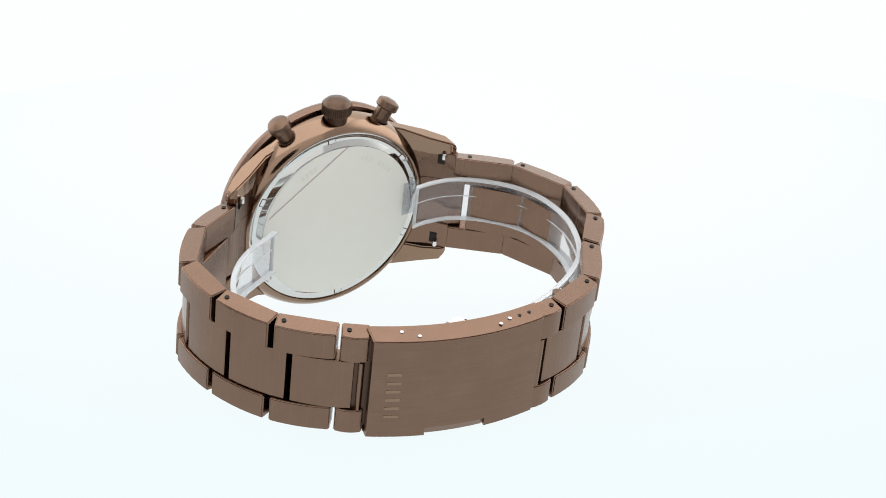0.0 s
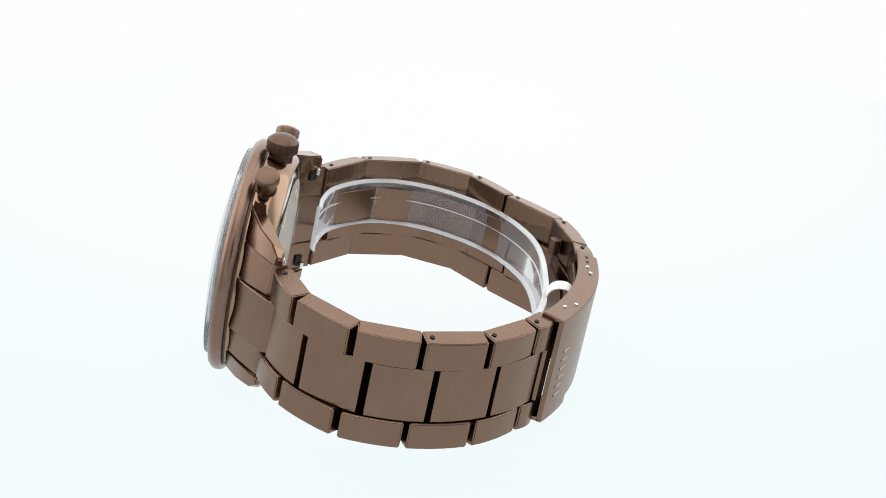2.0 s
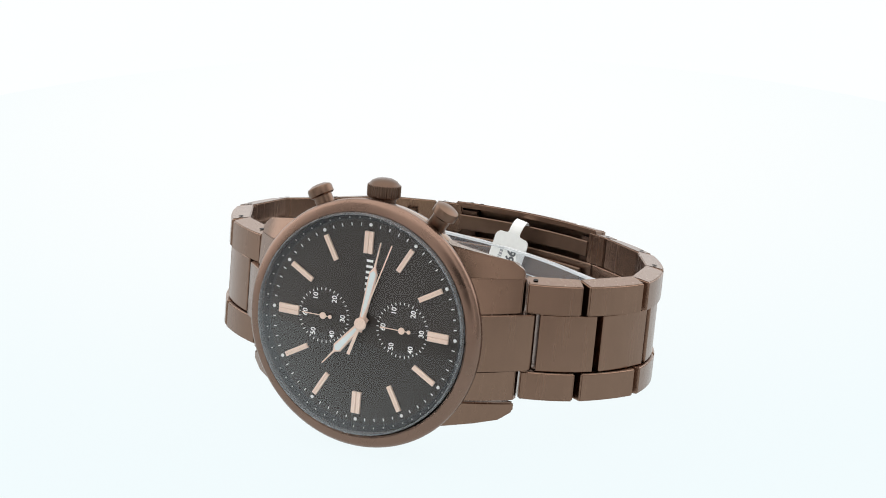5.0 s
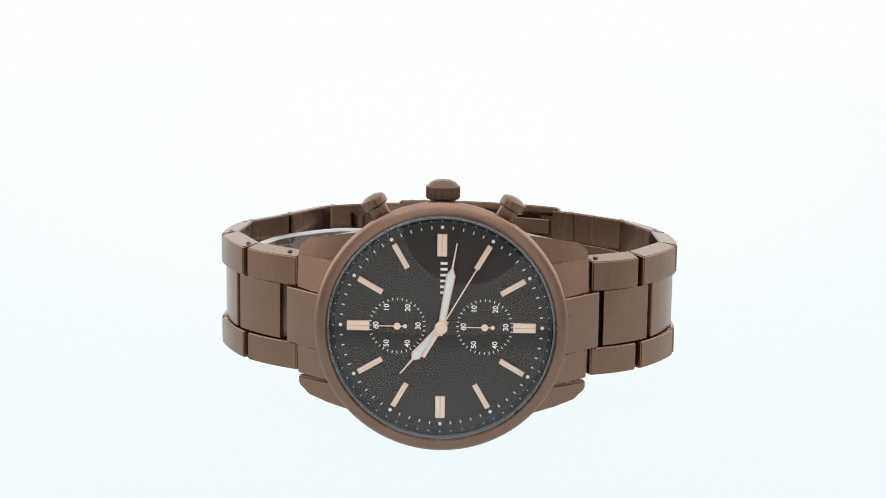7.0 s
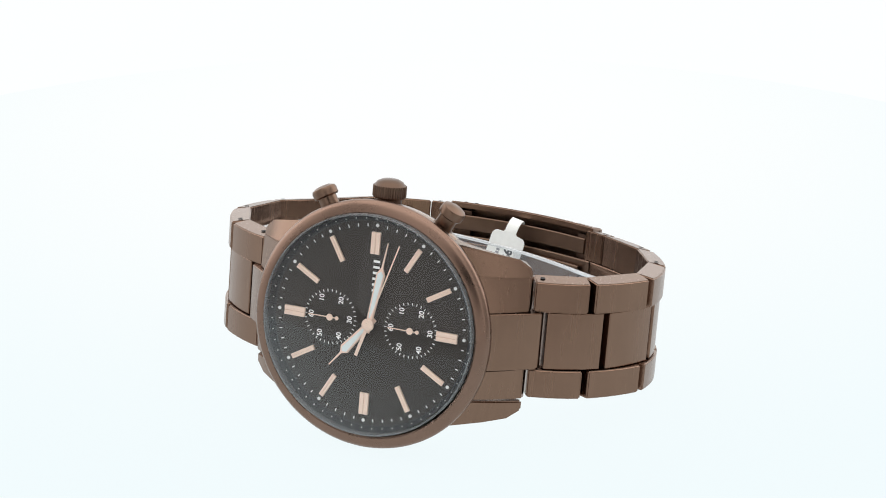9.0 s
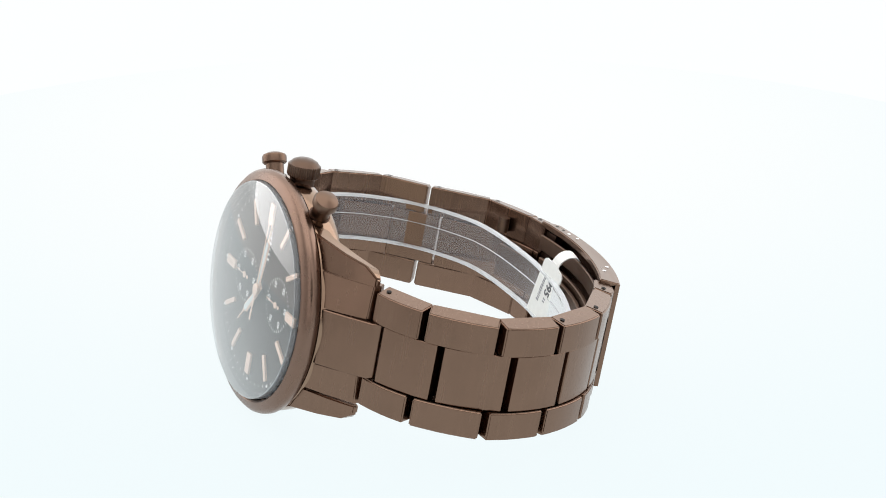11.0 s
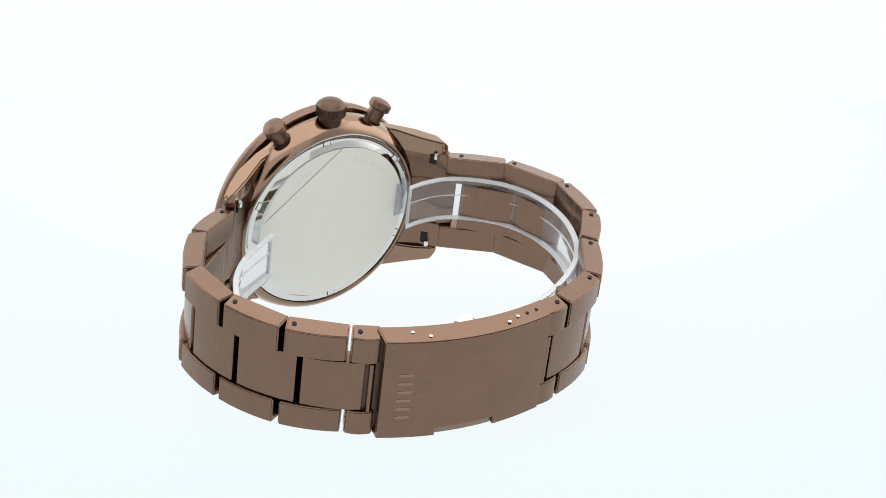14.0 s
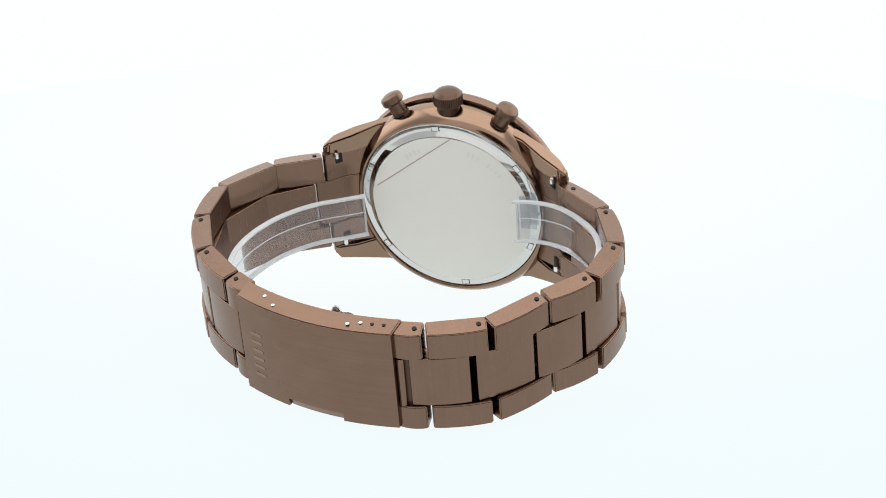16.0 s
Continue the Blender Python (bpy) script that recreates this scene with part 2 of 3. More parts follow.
def sink(bm):
    """The head hangs a little lower towards its back."""
    for v in bm.verts:
        v.co.z -= 0.25 + 0.04 * max(v.co.y, 0)
    return bm


BACK_Y = 7.35


def case():
    # middle of the case with its turned-in back
    body = part("case", sink(lathe([(20.6, 2.1), (21.6, 2.2), (21.9, 3.3), (21.7, 5.2), (21.0, 6.6), (20.4, 7.3), (19.8, 7.65), (19.45, 7.5), (19.35, 7.0), (18.0, 3), (19.5, 2.2)], 160)),
                polished, WATCH, "polished brown case middle", True)
    part("bezel", sink(lathe([(20.12, -0.8), (20.2, -1.15), (20.5, -1.35), (21.8, -1.0), (22.45, -0.3), (22.6, 0.3), (22.55, 0.95), (22.2, 1.6), (20.5, 1.8), (19.8, 0.5)], 160)),
         bezel_mat, WATCH, "brushed brown bezel ring", True)
    part("bezel_gap", sink(lathe([(20.3, 1.5), (21.2, 1.6), (21.2, 2.5), (20.3, 2.5)], 128)), dark_metal, WATCH, "", True)
    # crystal: a shallow dome
    rc, redge = 95.0, 20.0
    prof = []
    for i in range(15):
        r = redge * (1 - i / 14)
        prof.append((r, -2.25 - (math.sqrt(rc * rc - r * r) - math.sqrt(rc * rc - redge * redge))))
    c = part("crystal", lathe(prof, 128, False), crystal_mat, WATCH, "domed clear crystal", True)
    c.visible_shadow = False
    part("crystal_edge", lathe([(19.75, -2.28), (20.02, -2.22), (20.08, -1.9), (20.08, -0.6), (19.75, -0.6)], 128), rim_mat, WATCH, "bright crystal rim", True)
    # back: polished steel plate with a turned groove, film with a printed line
    b = BACK_Y
    back = part("case_back", sink(lathe([(19.38, b - 0.9), (19.3, b - 0.15), (19.0, b), (18.2, b - 0.02), (17.9, b - 0.06), (16.9, b + 0.5), (16.6, b + 0.56), (0, b + 0.58)], 128, False)),
                steel, WATCH, "polished steel case back", True)
    film = lathe([(17.0, b + 0.60), (16.9, b + 0.66), (0, b + 0.68)], 96, False)
    bmesh.ops.translate(film, vec=(-0.3, 0, -1.0), verts=film.verts)
    part("protective_film", film, film_mat, back, "round protective film", True)
    # pull tab of the film
    tab = prism([(-18.7, b + 0.72), (-15.3, b + 0.9), (-15.3, b + 1.1), (-18.7, b + 0.92)], -3.0, 4.6, 0.1, 2)
    part("pull_tab", tab, cuff_mat, back, "clear pull tab of the film", True).visible_shadow = False
    for k in range(6):
        m = Matrix.Translation((0, 0, -0.56)) @ Matrix.Rotation(radians(60 * k + 6.5), 4, "Y")
        part("back_notch", block(-0.85, 0.85, b - 0.2, b + 0.07, 17.75, 18.85, 0.0, m), dark_metal, back, "notch in the rim")
        part("notch_edge", block(-0.72, 0.72, b - 0.1, b + 0.11, 17.87, 18.75, 0.0, m), steel, back)
    ln = block(-10.8, 10.8, b + 0.70, b + 0.72, -0.075, 0.075, 0.0, pose(7.0, 0, 9.6, 0, 37.7, 0))
    part("film_line", ln, line_mat, back, "thin purple printed line")
    # faint stamped marks round the back, too worn to read
    for k, a in enumerate((-18, -22, -26, -36, -40, -44, -48, 24, 28, 32, 36)):
        part("stamped_mark", block(-0.3, 0.3, b + 0.685, b + 0.705, 14.3, 15.4, 0.0, Matrix.Translation((-0.3, 0, -1.3)) @ Matrix.Rotation(radians(a), 4, "Y")), mark_mat, back, "faint grey stamped mark")
    return body


def lugs():
    for sx in (1, -1):
        for sz in (1, -1):
            # the horn grows out of the case wall: inner outline, then the outer one with its heights
            plan = [(11, 2.2, 18.4), (14.6, 2.25, 16.6), (20.6, 5.2, 15.4), (24.0, 7.8, 14.7), (26.2, 9.4, 13.0), (25.9, 10.4, 12.7),
                    (24.4, 10.6, 14.0), (20.4, 8.4, 14.9), (15.5, 5.4, 16.4), (10, 4.4, 18.0)]
            inside = [(11, 2.2), (18.3, 2.25), (22.0, 5.2), (24.6, 7.6), (26.2, 9.4), (25.9, 10.4), (24.6, 10.7), (21, 8.8), (17.9, 6.2), (10, 4.2)]
            bm = bmesh.new()
            low = [bm.verts.new((x, y, 11.2)) for x, y in inside]
            top = [bm.verts.new((x, y, z)) for x, y, z in plan]
            k = len(plan)
            bm.faces.new(low[::-1])
            for i in range(k // 2 - 1):
                bm.faces.new((top[i], top[i + 1], top[k - 2 - i], top[k - 1 - i]))
            for i in range(k):
                bm.faces.new((low[i], low[(i + 1) % k], top[(i + 1) % k], top[i]))
            bmesh.ops.recalc_face_normals(bm, faces=bm.faces)
            bmesh.ops.bevel(bm, geom=[e for e in bm.edges if len(e.link_faces) == 2 and e.calc_face_angle(0) > 0.6], offset=0.3, segments=2, affect="EDGES", clamp_overlap=True)
            bmesh.ops.scale(bm, vec=(sx, 1, sz), verts=bm.verts)
            sink(bm)
            horn = part("lug", bm, brushed, WATCH, "brushed lug with polished back", True)
            # the back of the horn is polished
            horn.data.materials.append(polished)
            for f in horn.data.polygons:
                if f.normal.y > 0.45 or (f.normal.y > -0.3 and f.normal.z * sz > 0.75):
                    f.material_index = 1
            pin = turned([(0, 0), (0.5, 0), (0.5, 1.0), (0.3, 1.3), (0, 1.3)], 20, (sx * 23.0, 10.3, sz * 9.9), (0, 0, sz), False)
            part("spring_bar", pin, pin_steel, horn, "bright steel spring bar end", True)
            slot = prism([(22.5, 8.9), (23.5, 10.0), (23.3, 10.2), (22.3, 9.1)], 8.4, 10.6)
            bmesh.ops.scale(slot, vec=(sx, 1, sz), verts=slot.verts)
            part("slot", slot, hole_dark, horn, "dark spring bar slot")


def crown_and_pushers():
    crown = part("crown", turned([(0, 0), (2.8, 0), (3.02, 0.25), (3.02, 2.1), (2.85, 2.3), (2.7, 2.36), (2.3, 2.85), (1.5, 3.25), (0, 3.42)], 160, (-0.1, 4.5, 22.2), (0, 0, 1), False, 40, 0.13),
                 crown_mat, WATCH, "fluted round crown", True)
    part("crown_stem", turned([(0, 0), (2.3, 0), (2.3, 2.4), (0, 2.4)], 32, (-0.1, 4.5, 20.2), (0, 0, 1), False), dark_metal, crown, "", True)
    for sx in (1, -1):
        a = radians(29.8)
        ax = (sx * math.sin(a), 0, math.cos(a))
        org = (sx * math.sin(a) * 20.4, 3.9, math.cos(a) * 20.4)
        stem = part("pusher", turned([(0, 0), (1.7, 0), (1.7, 3.9), (0, 3.9)], 40, org, ax, False), satin, WATCH, "mushroom-shaped push button", True)
        tip = (org[0] + ax[0] * 3.4, 3.9, org[2] + ax[2] * 3.4)
        part("pusher_cap", turned([(0, 0), (2.05, 0), (2.3, 0.25), (2.3, 1.3), (2.1, 1.7), (1.2, 2.1), (0, 2.2)], 48, tip, ax, False), satin, stem, "", True)
        part("pusher_collar", turned([(0, 0), (2.0, 0), (2.0, 0.3), (0, 0.3)], 32, (org[0] + ax[0] * 0.75, 3.9, org[2] + ax[2] * 0.75), ax, False), dark_metal, stem, "dark collar", True)


case()
lugs()
crown_and_pushers()

# ---- dial ----
DIAL = part("dial", lathe([(18.9, 0.0), (0, 0.0)], 128, False), dial_mat, WATCH, "dark brown sunray dial")
part("flange", lathe([(18.6, -0.05), (18.9, -0.1), (19.5, -1.05), (19.6, -1.0), (19.6, 0.3), (18.6, 0.3)], 128), flange_mat, WATCH, "black flange with minute marks", True)


def on_dial(clock):
    """Turn about the dial's axis; clock in degrees clockwise from the crown."""
    return Matrix.Rotation(radians(clock), 4, "Y")


def markers():
    for k in range(12):
        a = 30 * k
        m = on_dial(a)
        if k % 3 == 0:
            for dx in (-0.44, 0.44):
                part("hour_marker", block(dx - 0.425, dx + 0.425, -0.55, -0.02, 12.7, 16.7, 0.08, m), rose, DIAL, "rose gold hour bar")
        else:
            for dx in (-0.235, 0.235):
                part("hour_marker", block(dx - 0.225, dx + 0.225, -0.5, -0.02, 12.1, 16.95, 0.05, m), rose, DIAL, "rose gold hour bar")
        part("lume_dot", turned([(0, 0), (0.32, 0), (0.30, 0.12), (0, 0.16)], 20, m @ Vector((0, -0.01, 17.85)), (0, -1, 0), False), ink_hole_light, DIAL, "white dot")
    minute = bmesh.new()
    for k in range(60):
        if k % 5:
            merge(minute, block(-0.07, 0.07, -0.03, -0.005, 17.5, 18.05, 0, on_dial(6 * k)))
        merge(minute, block(-0.06, 0.06, -0.62, -0.5, 19.0, 19.25, 0, on_dial(6 * k)))
    ob = part("minute_marks", minute, ink_hole_light, DIAL, "fine white minute marks")
    ob["kind"] = "stuff"


def lettering(body, size, m, material, name, parent):
    cu = bpy.data.curves.new(name, "FONT")
    cu.body, cu.size, cu.align_x, cu.align_y, cu.extrude = body, size, "CENTER", "CENTER", 0.01
    cu.offset = size * (0.035 if parent.name.startswith("card") else 0.012)
    tmp = new("tmp", cu)
    bpy.context.view_layer.update()
    me = bpy.data.meshes.new_from_object(tmp.evaluated_get(bpy.context.evaluated_depsgraph_get()))
    bpy.data.objects.remove(tmp)
    bpy.data.curves.remove(cu)
    me.transform(Matrix.Scale(MM, 4) @ m)
    me.name = name
    me.materials.clear()
    me.materials.append(material)
    ob = new(name, me)
    ob.parent = parent
    return ob


# letters stand upright towards twelve o'clock (-x) and read towards the crown (+z)
READ = Matrix(((0, -1, 0, 0), (0, 0, -1, 0), (1, 0, 0, 0), (0, 0, 0, 1)))


def subdial(cx):
    rim = part("subdial", turned([(5.3, 0), (5.3, 0.02), (0, 0.025)], 64, (cx, -0.005, 0), (0, -1, 0), False), dial_mat, DIAL, "recessed counter")
    ticks = bmesh.new()
    for k in range(36):
        merge(ticks, block(-0.06, 0.06, -0.06, -0.035, 4.6, 5.05, 0, Matrix.Translation((cx, 0, 0)) @ on_dial(10 * k)))
    part("counter_marks", ticks, ink_hole_light, rim)["kind"] = "stuff"
    for i, word in enumerate(("10", "20", "30", "40", "50", "60")):
        a = radians(60 * (i + 1))
        r = 3.75
        lettering(word, 1.35, Matrix.Translation((cx - r * math.cos(a), -0.05, r * math.sin(a))) @ READ, ink_hole_light, "numeral", rim)
    hand = bmesh.new()
    merge(hand, prism([(-4.2, -0.42), (-4.2, -0.5), (1.5, -0.5), (1.5, -0.42)], -0.08, 0.08))
    merge(hand, turned([(0, 0), (0.62, 0), (0.62, 0.14), (0, 0.16)], 24, (0, -0.4, 0), (0, -1, 0), False))
    merge(hand, turned([(0, 0), (0.36, 0), (0.36, 0.12), (0, 0.12)], 20, (1.4, -0.4, 0), (0, -1, 0), False))
    bmesh.ops.translate(hand, vec=(cx, 0, 0), verts=hand.verts)
    part("counter_hand", hand, rose, rim, "small rose gold hand")


def fat_hand(name, length, wide, y, clock, neck):
    m = on_dial(clock)
    out = [(-0.55, -1.5), (-wide, length * 0.62), (-0.2, length * neck), (-0.1, length), (0.1, length), (0.2, length * neck), (wide, length * 0.62), (0.55, -1.5)]
    bm = bmesh.new()
    lo = [bm.verts.new((x, y, z)) for x, z in out]
    hi = [bm.verts.new((x * 0.8, y - 0.22, z)) for x, z in out]
    k = len(out)
    bm.faces.new(lo)
    bm.faces.new(hi[::-1])
    for i in range(k):
        bm.faces.new((lo[i], hi[i], hi[(i + 1) % k], lo[(i + 1) % k]))
    bmesh.ops.transform(bm, matrix=m, verts=bm.verts)
    hand = part(name, bm, rose, WATCH, "rose gold hand with pale lume")
    w = wide * 0.62
    fill = prism([(-0.25, 1.3), (-w, length * 0.62), (0, length * (neck - 0.04)), (w, length * 0.62), (0.25, 1.3)], 0, 0.05)
    bmesh.ops.transform(fill, matrix=m @ Matrix(((1, 0, 0, 0), (0, 0, -1, y - 0.22), (0, 1, 0, 0), (0, 0, 0, 1))), verts=fill.verts)
    part("lume_strip", fill, lume, hand, "pale lume")


def second_hand():
    bm = prism([(-0.30, -0.05), (0.30, -0.05), (0.30, 0.05), (-0.30, 0.05)], -6.2, -0.4)
    merge(bm, prism([(-0.11, -0.05), (0.11, -0.05), (0.11, 0.05), (-0.11, 0.05)], -0.4, 15.8))
    merge(bm, turned([(0, -0.1), (1.15, -0.1), (1.15, 0.12), (0.9, 0.25), (0, 0.3)], 36, (0, 0, 0), (0, -1, 0), False))
    ob = part("second_hand", bm, rose, WATCH, "thin rose gold second hand", False)
    ob.matrix_basis = pose(0, -1.25 * MM, 0)
    return ob


markers()
for cx in (-7.8, 7.7):
    subdial(cx)
# printed maker's mark as plain bars
for i in range(6):
    part("printed_bar", block(-0.62, 0.62, -0.03, -0.005, 5.9 + 1.05 * i, 6.35 + 1.05 * i, 0, pose(0.35, 0, 0)), ink_hole_light, DIAL, "white printed bar")
fat_hand("hour_hand", 11.2, 0.95, -0.55, 220.0, 0.70)
fat_hand("minute_hand", 15.4, 0.85, -0.85, 9.8, 0.70)
SECOND = second_hand()

# ---- bracelet ----
RIGHT = [(26.0, 10.6), (35.1, 15.6), (42.1, 26.3), (41.2, 37.9), (35.7, 48.9), (26.5, 56.3), (21.6, 59.2)]
LEFT = [(-26.6, 11.3), (-35.7, 17.8), (-41.3, 29.5), (-39.7, 41.1), (-32.9, 49.4), (-25.6, 60.0), (-14.9, 64.5), (-8.9, 65.3)]
HALF = 1.9
GAP = 0.28


def along(path, s):
    for (x0, y0), (x1, y1) in zip(path, path[1:]):
        d = math.hypot(x1 - x0, y1 - y0)
        if s <= d:
            return x0 + (x1 - x0) * s / d, y0 + (y1 - y0) * s / d
        s -= d
    x0, y0 = path[-2]
    return x1 + (x1 - x0) / d * s, y1 + (y1 - y0) / d * s


def stick(p, q, half, side, bulge=0.45, gap=GAP, steps=5):
    """Plan of one link piece from p to q: outer edge bowed, inner edge straight."""
    p, q = Vector(p), Vector(q)
    d = (q - p).normalized()
    n = Vector((d.y, -d.x)) * side
    p, q = p + d * gap, q - d * gap
    out = []
    for i in range(steps + 1):
        u = i / steps
        out.append(p.lerp(q, u) + n * (half - bulge * 0.6 + bulge * 4 * u * (1 - u) * 0.9))
    out += [q - n * half, p - n * half]
    return [tuple(v) for v in out]


def bracelet(path, side):
    sums = [0.0]
    for a, b in zip(path, path[1:]):
        sums.append(sums[-1] + math.hypot(b[0] - a[0], b[1] - a[1]))
    n = len(path) - 1
    for i in range(n):
        shift = 3.5
        p, q = along(path, sums[i] + (shift if i else 2.4)), along(path, sums[i + 1] + shift)
        # the first link reaches into the end link
        first = along(path, -1.5) if i == 0 and side < 0 else path[i]
        if i == n - 1:
            q = along(path, sums[i + 1] - 0.5)
            # Added dark block fills the gap before the clasp, where only shade would be.
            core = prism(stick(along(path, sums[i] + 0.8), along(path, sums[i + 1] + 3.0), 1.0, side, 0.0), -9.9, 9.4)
            part("gap_block", core, dark_metal, WATCH, "added dark block that shades the gap at the clasp end")
        mid = part("link", prism(stick(p, q, HALF, side, 0.55), -5.7, 4.68, 0.2, 3), brushed, WATCH, "brushed brown bracelet link", True)
        for z0, z1 in ((4.78, 10.8), (-10.9, -5.8)):
            plan = stick(first, path[i + 1], HALF, side, 0.55)
            bm = prism(plan, z0, z1)
            # the rim falls off towards the outer face
            for v in bm.verts:
                k = min(range(len(plan)), key=lambda j: (plan[j][0] - v.co.x) ** 2 + (plan[j][1] - v.co.y) ** 2)
                if k < len(plan) - 2 and v.co.z > 10:
                    v.co.z *= 0.94
            bmesh.ops.bevel(bm, geom=[e for e in bm.edges if e.calc_face_angle(0) > 0.6], offset=0.24, segments=3, affect="EDGES", clamp_overlap=True)
            part("side_piece", bm, brushed, mid, "", True)
        if i not in (1, 2) or side < 0:
            h = along(path, sums[i] + 1.7)
            e = along(path, sums[i] + 2.2)
            dx, dy = e[0] - h[0], e[1] - h[1]
            d = math.hypot(dx, dy)
            nx, ny = dy / d * side * 0.17, -dx / d * side * 0.17
            part("pin_hole", turned([(0, 0), (0.45, 0), (0.45, 0.05), (0, 0.05)], 20, (h[0], h[1], 10.565), (nx, ny, 1), False), hole_dark, mid)


def end_links():
    for sx in (1, -1):
        # outlines where the piece meets the centre and where it meets the lug
        near = [(15.0, 2.4), (20.9, 2.45), (23.8, 5.5), (26.3, 8.7), (26.3, 10.4), (25.0, 11.7), (22.2, 8.6), (18.0, 6.3), (16.0, 5)]
        far = [(13.0, 2.3), (18.4, 2.35), (22.0, 5.1), (26.2, 9.1), (26.2, 10.5), (25.0, 11.7), (22.2, 8.6), (18.0, 6.3), (15.0, 5)]
        long = [(15.0, 2.3), (21.3, 2.4), (24.7, 5.6), (28.2, 9.2), (28.5, 10.9), (27.4, 12.5), (25.0, 11.5), (22.2, 8.6), (18.0, 6.3), (16.0, 5)]
        mid = part("end_link", prism([(sx * x, y) for x, y in long], -5.6, 4.7, 0.25, 3), brushed, WATCH, "brushed end link between the lugs", True)
        for z0, z1 in ((4.78, 11.0), (-5.68, -11.3)):
            bm = bmesh.new()
            a = [bm.verts.new((sx * x, y, z0)) for x, y in near]
            b = [bm.verts.new((sx * x, y, z1)) for x, y in far]
            k = len(near)
            bm.faces.new(a[::-1])
            bm.faces.new(b)
            for i in range(k):
                bm.faces.new((a[i], a[(i + 1) % k], b[(i + 1) % k], b[i]))
            bmesh.ops.recalc_face_normals(bm, faces=bm.faces)
            bmesh.ops.bevel(bm, geom=[e for e in bm.edges if len(e.link_faces) == 2 and e.calc_face_angle(0) > 0.6], offset=0.15, segments=2, affect="EDGES", clamp_overlap=True)
            part("side_piece", bm, brushed, mid, "", True)


def clasp():
    # fold-over cover: bowed plate with rounded flanges over both edges
    a, b = Vector((22.8, 62.2)), Vector((-9.7, 67.6))
    d = (b - a).normalized()
    n = Vector((-d.y, d.x))
    if n.y < 0:
        n = -n

    def bow(u, off=0.0):
        return a.lerp(b, u) + n * (2.6 * 4 * u * (1 - u) + off)

    def strip(u0, u1, off0, off1, steps=12):
        us = [u0 + (u1 - u0) * i / steps for i in range(steps + 1)]
        return [tuple(bow(u, off0)) for u in us] + [tuple(bow(u, off1)) for u in us[::-1]]

    # outer plate with a rounded upper shoulder
    bm = bmesh.new()
    merge(bm, prism(strip(0.32, 0.68, 0, -0.9, 8), -8.8, 10.3))
    sh = prism(strip(0, 1, -0.02, -4.3), 10.0, 11.25)
    plan = strip(0, 1, -0.02, -4.3)
    for v in sh.verts:
        k = min(range(len(plan)), key=lambda j: (plan[j][0] - v.co.x) ** 2 + (plan[j][1] - v.co.y) ** 2)
        if k <= 12 and v.co.z > 10.5:
            v.co.z = 10.45
    bmesh.ops.bevel(sh, geom=[e for e in sh.edges if e.calc_face_angle(0) > 0.6], offset=0.3, segments=3, affect="EDGES", clamp_overlap=True)
    cover = part("clasp_cover", bm, brushed_along, WATCH, "brushed brown fold-over clasp cover", True)
    for u0, u1 in ((0, 0.32), (0.68, 1)):
        part("cover_end", prism(strip(u0, u1, 0, -0.9, 8), -10.45, 10.3), brushed_along, cover, "", True)
    part("upper_flange", sh, brushed_along, cover, "", True)
    part("lower_flange", prism(strip(0, 0.31, -0.5, -4.0), -10.45, -9.7, 0.15, 1), brushed_along, cover, "", True)
    part("lower_flange", prism(strip(0.69, 1, -0.5, -4.0), -10.45, -9.7, 0.15, 1), brushed_along, cover, "", True)
    tab = prism(strip(0.323, 0.677, -0.12, -3.4), -10.6, -8.7)
    plan = strip(0.323, 0.677, -0.12, -3.4)
    for v in tab.verts:
        k = min(range(len(plan)), key=lambda j: (plan[j][0] - v.co.x) ** 2 + (plan[j][1] - v.co.y) ** 2)
        if k <= 12 and v.co.z < -10:
            v.co.x -= n.x * 0.8
            v.co.y -= n.y * 0.8
    part("release_tab", tab, brushed_along, cover, "bevelled release tab", True)
    for u, off in ((0.17, -2.7), (0.255, -1.5), (0.735, -1.7), (0.80, -2.4), (0.865, -2.4), (0.93, -2.4)):
        p = bow(u, off)
        z = 11.25 - (1 + off / 4.3) * 0.72
        # White discs are painted light showing through the holes; dark discs are their shade.
        part("pin_hole", turned([(0, 0), (0.35, 0), (0.35, 0.05), (0, 0.05)], 20, (p.x, p.y, z), (0, 0, 1), False), hole_dark if u > 0.82 else ink_hole_light, cover)
    # inner folding blades
    for off, z, u0, u1 in ((-4.9, 4.6, -0.02, 0.9), (-6.0, 3.4, 0.05, 1.22)):
        part("blade", prism(strip(u0, u1, off, off - 0.8), -z, z, 0.15, 1), satin, cover, "folding clasp blade", True)
    part("blade_flange", prism(strip(0.05, 0.97, -4.0, -4.6), 5.5, 8.6, 0.15, 1), satin, cover, "", True)
    part("blade_pin", turned([(0, 0), (1.1, 0), (1.1, 3.0), (0, 3.0)], 24, (-18.4, 59.6, 5.9), (0, 0, 1), False), satin, cover, "hinge barrel", True)
    # pressed maker's mark as plain bars
    for i in range(6):
        p = bow(0.125, 0.01)
        q = bow(0.16, 0.01)
        ang = math.degrees(math.atan2(q.y - p.y, q.x - p.x))
        part("pressed_bar", block(-1.35, 1.35, -0.08, 0.08, -6.2 + 1.85 * i, -5.6 + 1.85 * i, 0.05, pose(p.x, p.y, 0, 0, 0, ang)), polished, cover, "pressed bar")


end_links()
bracelet(RIGHT, 1)
bracelet(LEFT, -1)
clasp()


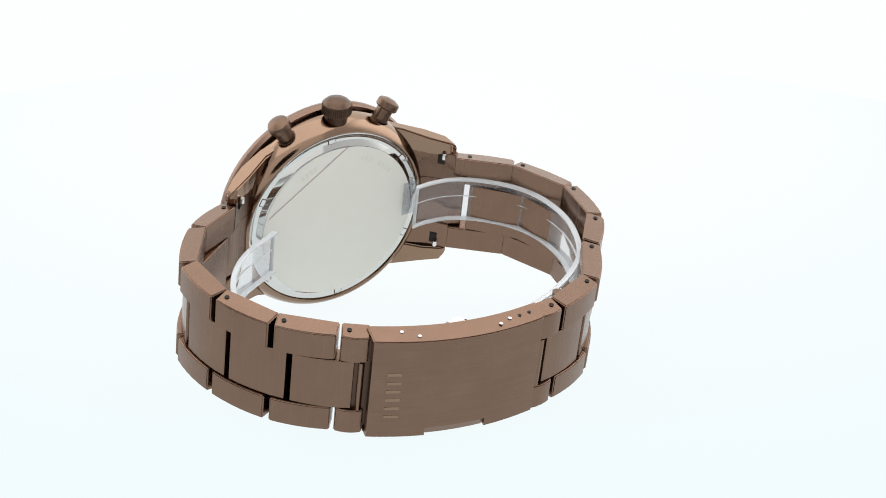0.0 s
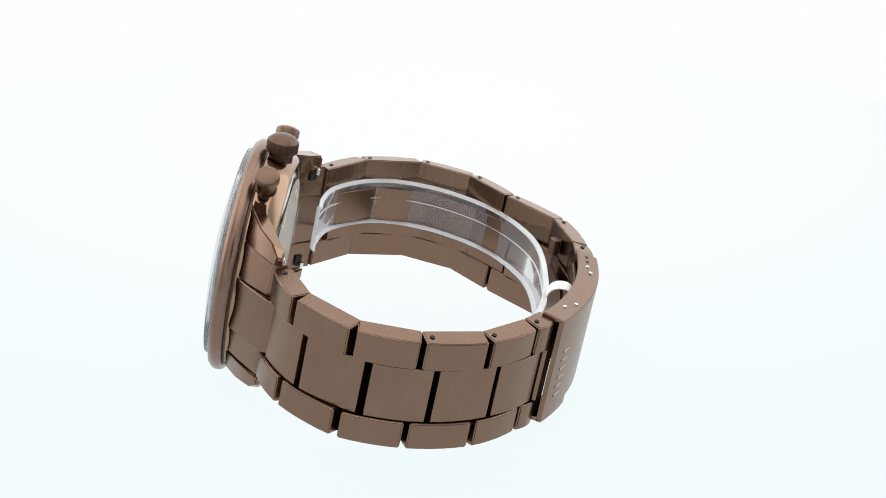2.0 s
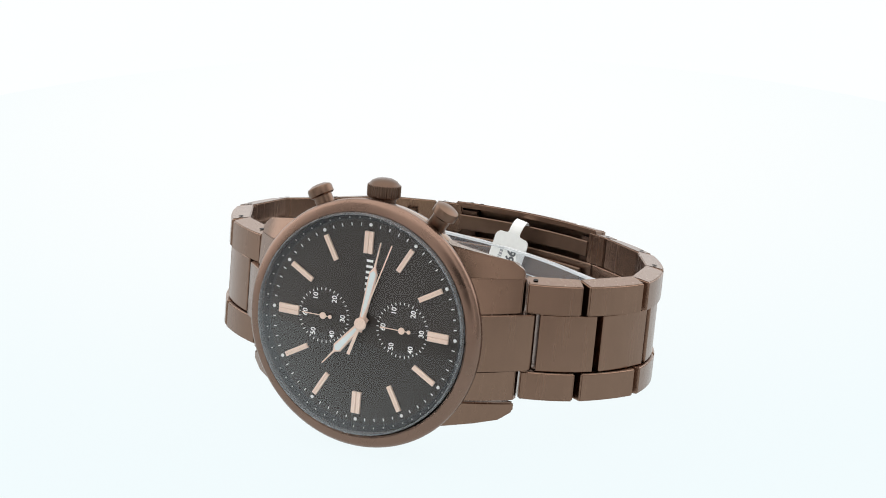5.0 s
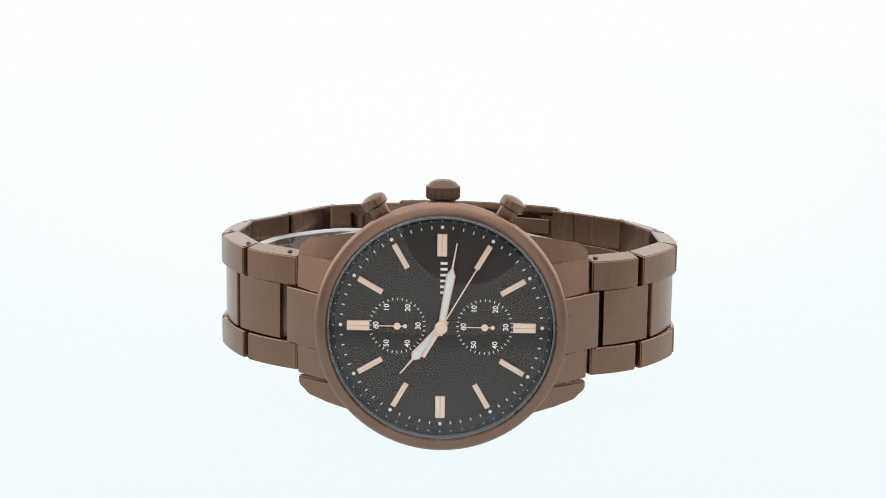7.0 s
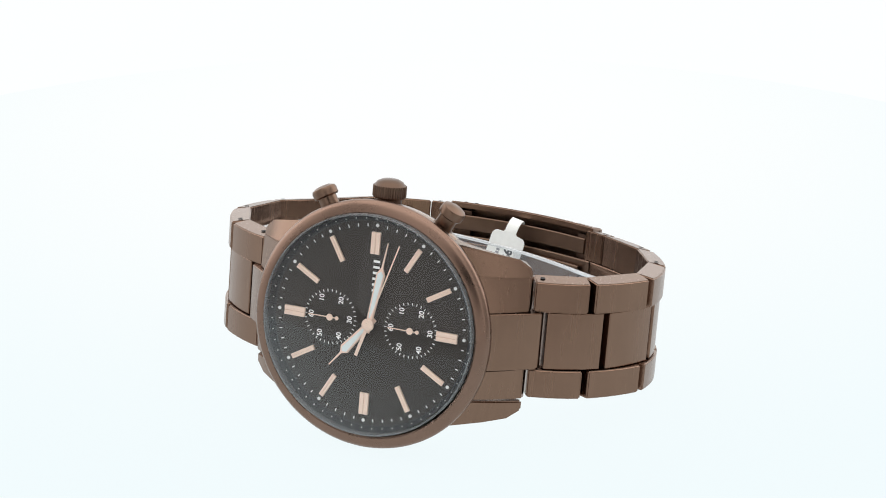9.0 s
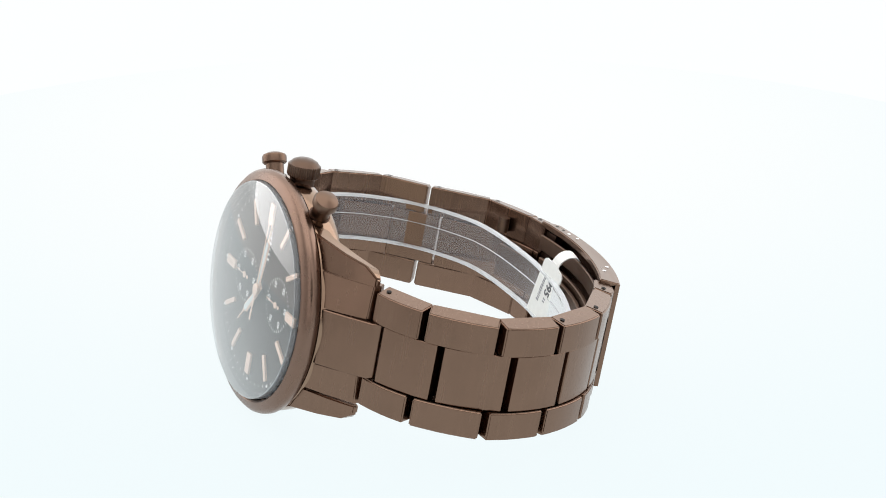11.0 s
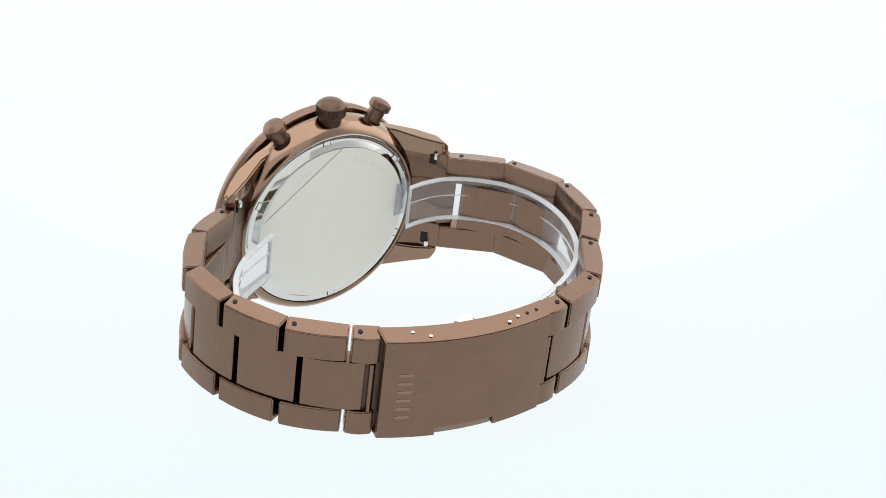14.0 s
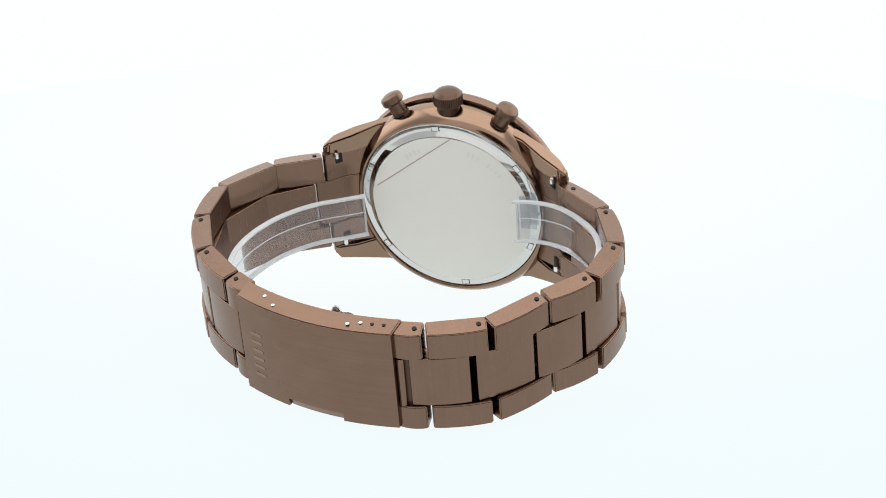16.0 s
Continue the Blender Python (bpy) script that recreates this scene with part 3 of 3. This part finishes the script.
# ---- clear cuff inside the bracelet, price tag ----
CUFF_LINE = [(16.8, 12.6), (25.7, 17.3), (32.2, 25), (35.2, 35), (33.3, 44.5), (25, 52), (14, 57), (4, 59), (-6, 59.2), (-20, 56.4),
             (-31.5, 48.5), (-37, 38), (-37.6, 28), (-34.3, 20.3), (-27, 14.2), (-20, 12.3), (-15.8, 12.3)]


def smooth_line(points, steps=6):
    pts = [Vector(p) for p in points]
    pts = [pts[0] * 2 - pts[1]] + pts + [pts[-1] * 2 - pts[-2]]
    out = []
    for p0, p1, p2, p3 in zip(pts, pts[1:], pts[2:], pts[3:]):
        for i in range(steps):
            u = i / steps
            out.append(0.5 * (2 * p1 + (p2 - p0) * u + (2 * p0 - 5 * p1 + 4 * p2 - p3) * u * u + (3 * p1 - p0 - 3 * p2 + p3) * u ** 3))
    return out + [pts[-2]]


def cuff():
    root = tagged(new("plastic_cuff"), "clear plastic display cuff inside the bracelet", "display cuff")
    line = smooth_line(CUFF_LINE)
    mid = Vector((0, 33))

    def band(o0, o1):
        return [tuple(p + (mid - p).normalized() * o0) for p in line] + [tuple(p + (mid - p).normalized() * o1) for p in line[::-1]]

    def tilt(bm):
        # the cuff sits askew in the bracelet
        for v in bm.verts:
            v.co.z -= 0.085 * max(-22, min(22, v.co.x))
        return bm

    sheet = bmesh.new()
    rows = [[sheet.verts.new((p.x, p.y, z)) for p in line] for z in (-4.5, 0.2, 4.5)]
    for lo, hi in zip(rows, rows[1:]):
        for i in range(len(line) - 1):
            sheet.faces.new((lo[i], lo[i + 1], hi[i + 1], hi[i]))
    ob = part("sheet", tilt(sheet), cuff_mat, root, "", True)
    ob.visible_shadow = False
    for z0, z1, t in ((4.4, 4.85, 0.95), (-4.85, -4.4, 0.95), (0.5, 0.58, 0.2)):
        k = part("edge", tilt(prism(band(-0.1, t), z0, z1)), edge_mat, root, "bright edge of the cuff", True)
        k.visible_shadow = False
    for p, q in ((line[0], line[1]), (line[-1], line[-2])):
        d = (q - p).normalized() * 0.4
        n = Vector((-d.y, d.x))
        k = part("end_edge", tilt(prism([tuple(p - n), tuple(p + d - n), tuple(p + d + n), tuple(p + n)], -4.6, 4.6, 0.1)), edge_mat, root, "bright end of the cuff")
        k.visible_shadow = False
    return root


CUFF = cuff()


def price_tag():
    root = tagged(new("price_tag"), "white paper price tag looped round the clasp", "tag")
    rows = [(-3.6, -13.0), (3.6, -13.0)]
    for cx, a0 in ((2.4, 0), (-2.4, 90)):
        rows += [(cx + 1.2 * math.cos(radians(a0 + 15 * i)), -1.4 + 1.2 * math.sin(radians(a0 + 15 * i))) for i in range(7)]
        if a0 == 0:
            rows += [(1.5, -0.1), (1.2, 0.3), (-1.2, 0.3), (-1.5, -0.1)]
    bm = prism(rows, -0.12, 0.12)
    bmesh.ops.transform(bm, matrix=Matrix(((1, 0, 0, 0), (0, 0, -1, 0), (0, 1, 0, 0), (0, 0, 0, 1))), verts=bm.verts)
    card = part("card", bm, paper, root)
    side = Matrix(((0, 1, 0, 0), (0, 0, -1, 0), (-1, 0, 0, 0), (0, 0, 0, 1)))
    lettering("995", 2.5, Matrix.Translation((0.75, -0.15, -5)) @ side, tag_ink, "digits", card)
    rng = random.Random(5)
    z = -3.2
    while z > -9:
        k = rng.uniform(0.25, 0.5)
        part("printed_bar", block(-1.75 + rng.uniform(-0.1, 0.1), -0.95, -0.16, -0.13, z - k, z), tag_grey, card)
        z -= k + 0.18
    for z in (-7.5, -8.1):
        part("printed_bar", block(0.3, 1.1, -0.16, -0.13, z - 0.3, z), tag_grey, card)
    ring = bmesh.new()
    for i in range(20):
        a0, a1 = math.pi * i / 20, math.pi * (i + 1) / 20
        merge(ring, prism([(-1.2, 0.0), (1.2, 0.0), (1.2, 0.25), (-1.2, 0.25)], 0, 0.52, 0, 1),
              Matrix.Translation((0, 2.6 - 2.6 * math.cos(a0), 2.6 * math.sin(a0))) @ Matrix.Rotation(-(a0 + a1) / 2 , 4, "X"))
    part("loop", ring, paper, root, "white paper loop", True)
    return root


TAG = price_tag()
TAG_AT = pose(4.6 * MM, 58.9 * MM, 7.3 * MM, 0, 14, 2)


def motions():
    turn = [(t, pose(0, 0, 0, 0, 0, a)) for t, a in TURN]
    walk(TABLE, turn)
    walk(WATCH, [(t, m @ BASE) for t, m in turn])
    walk(CUFF, [(t, m @ BASE) for t, m in turn])
    walk(TAG, [(t, m @ BASE @ TAG_AT) for t, m in turn])
    # the second hand steps on up to the turning point of the shot and back again
    rows, value = [(0.0, -12.0)], -12.0
    for k in range(16):
        at = 0.57 + k
        if at > 15.9:
            break
        rows.append((at - 0.07, value))
        value += 6.0 if at < 7 else -6.0
        rows.append((at + 0.07, value))
    rows.append((16.0, value))
    walk(SECOND, [(t, pose(0, -1.25 * MM, 0, 0, a, 0)) for t, a in rows])


motions()
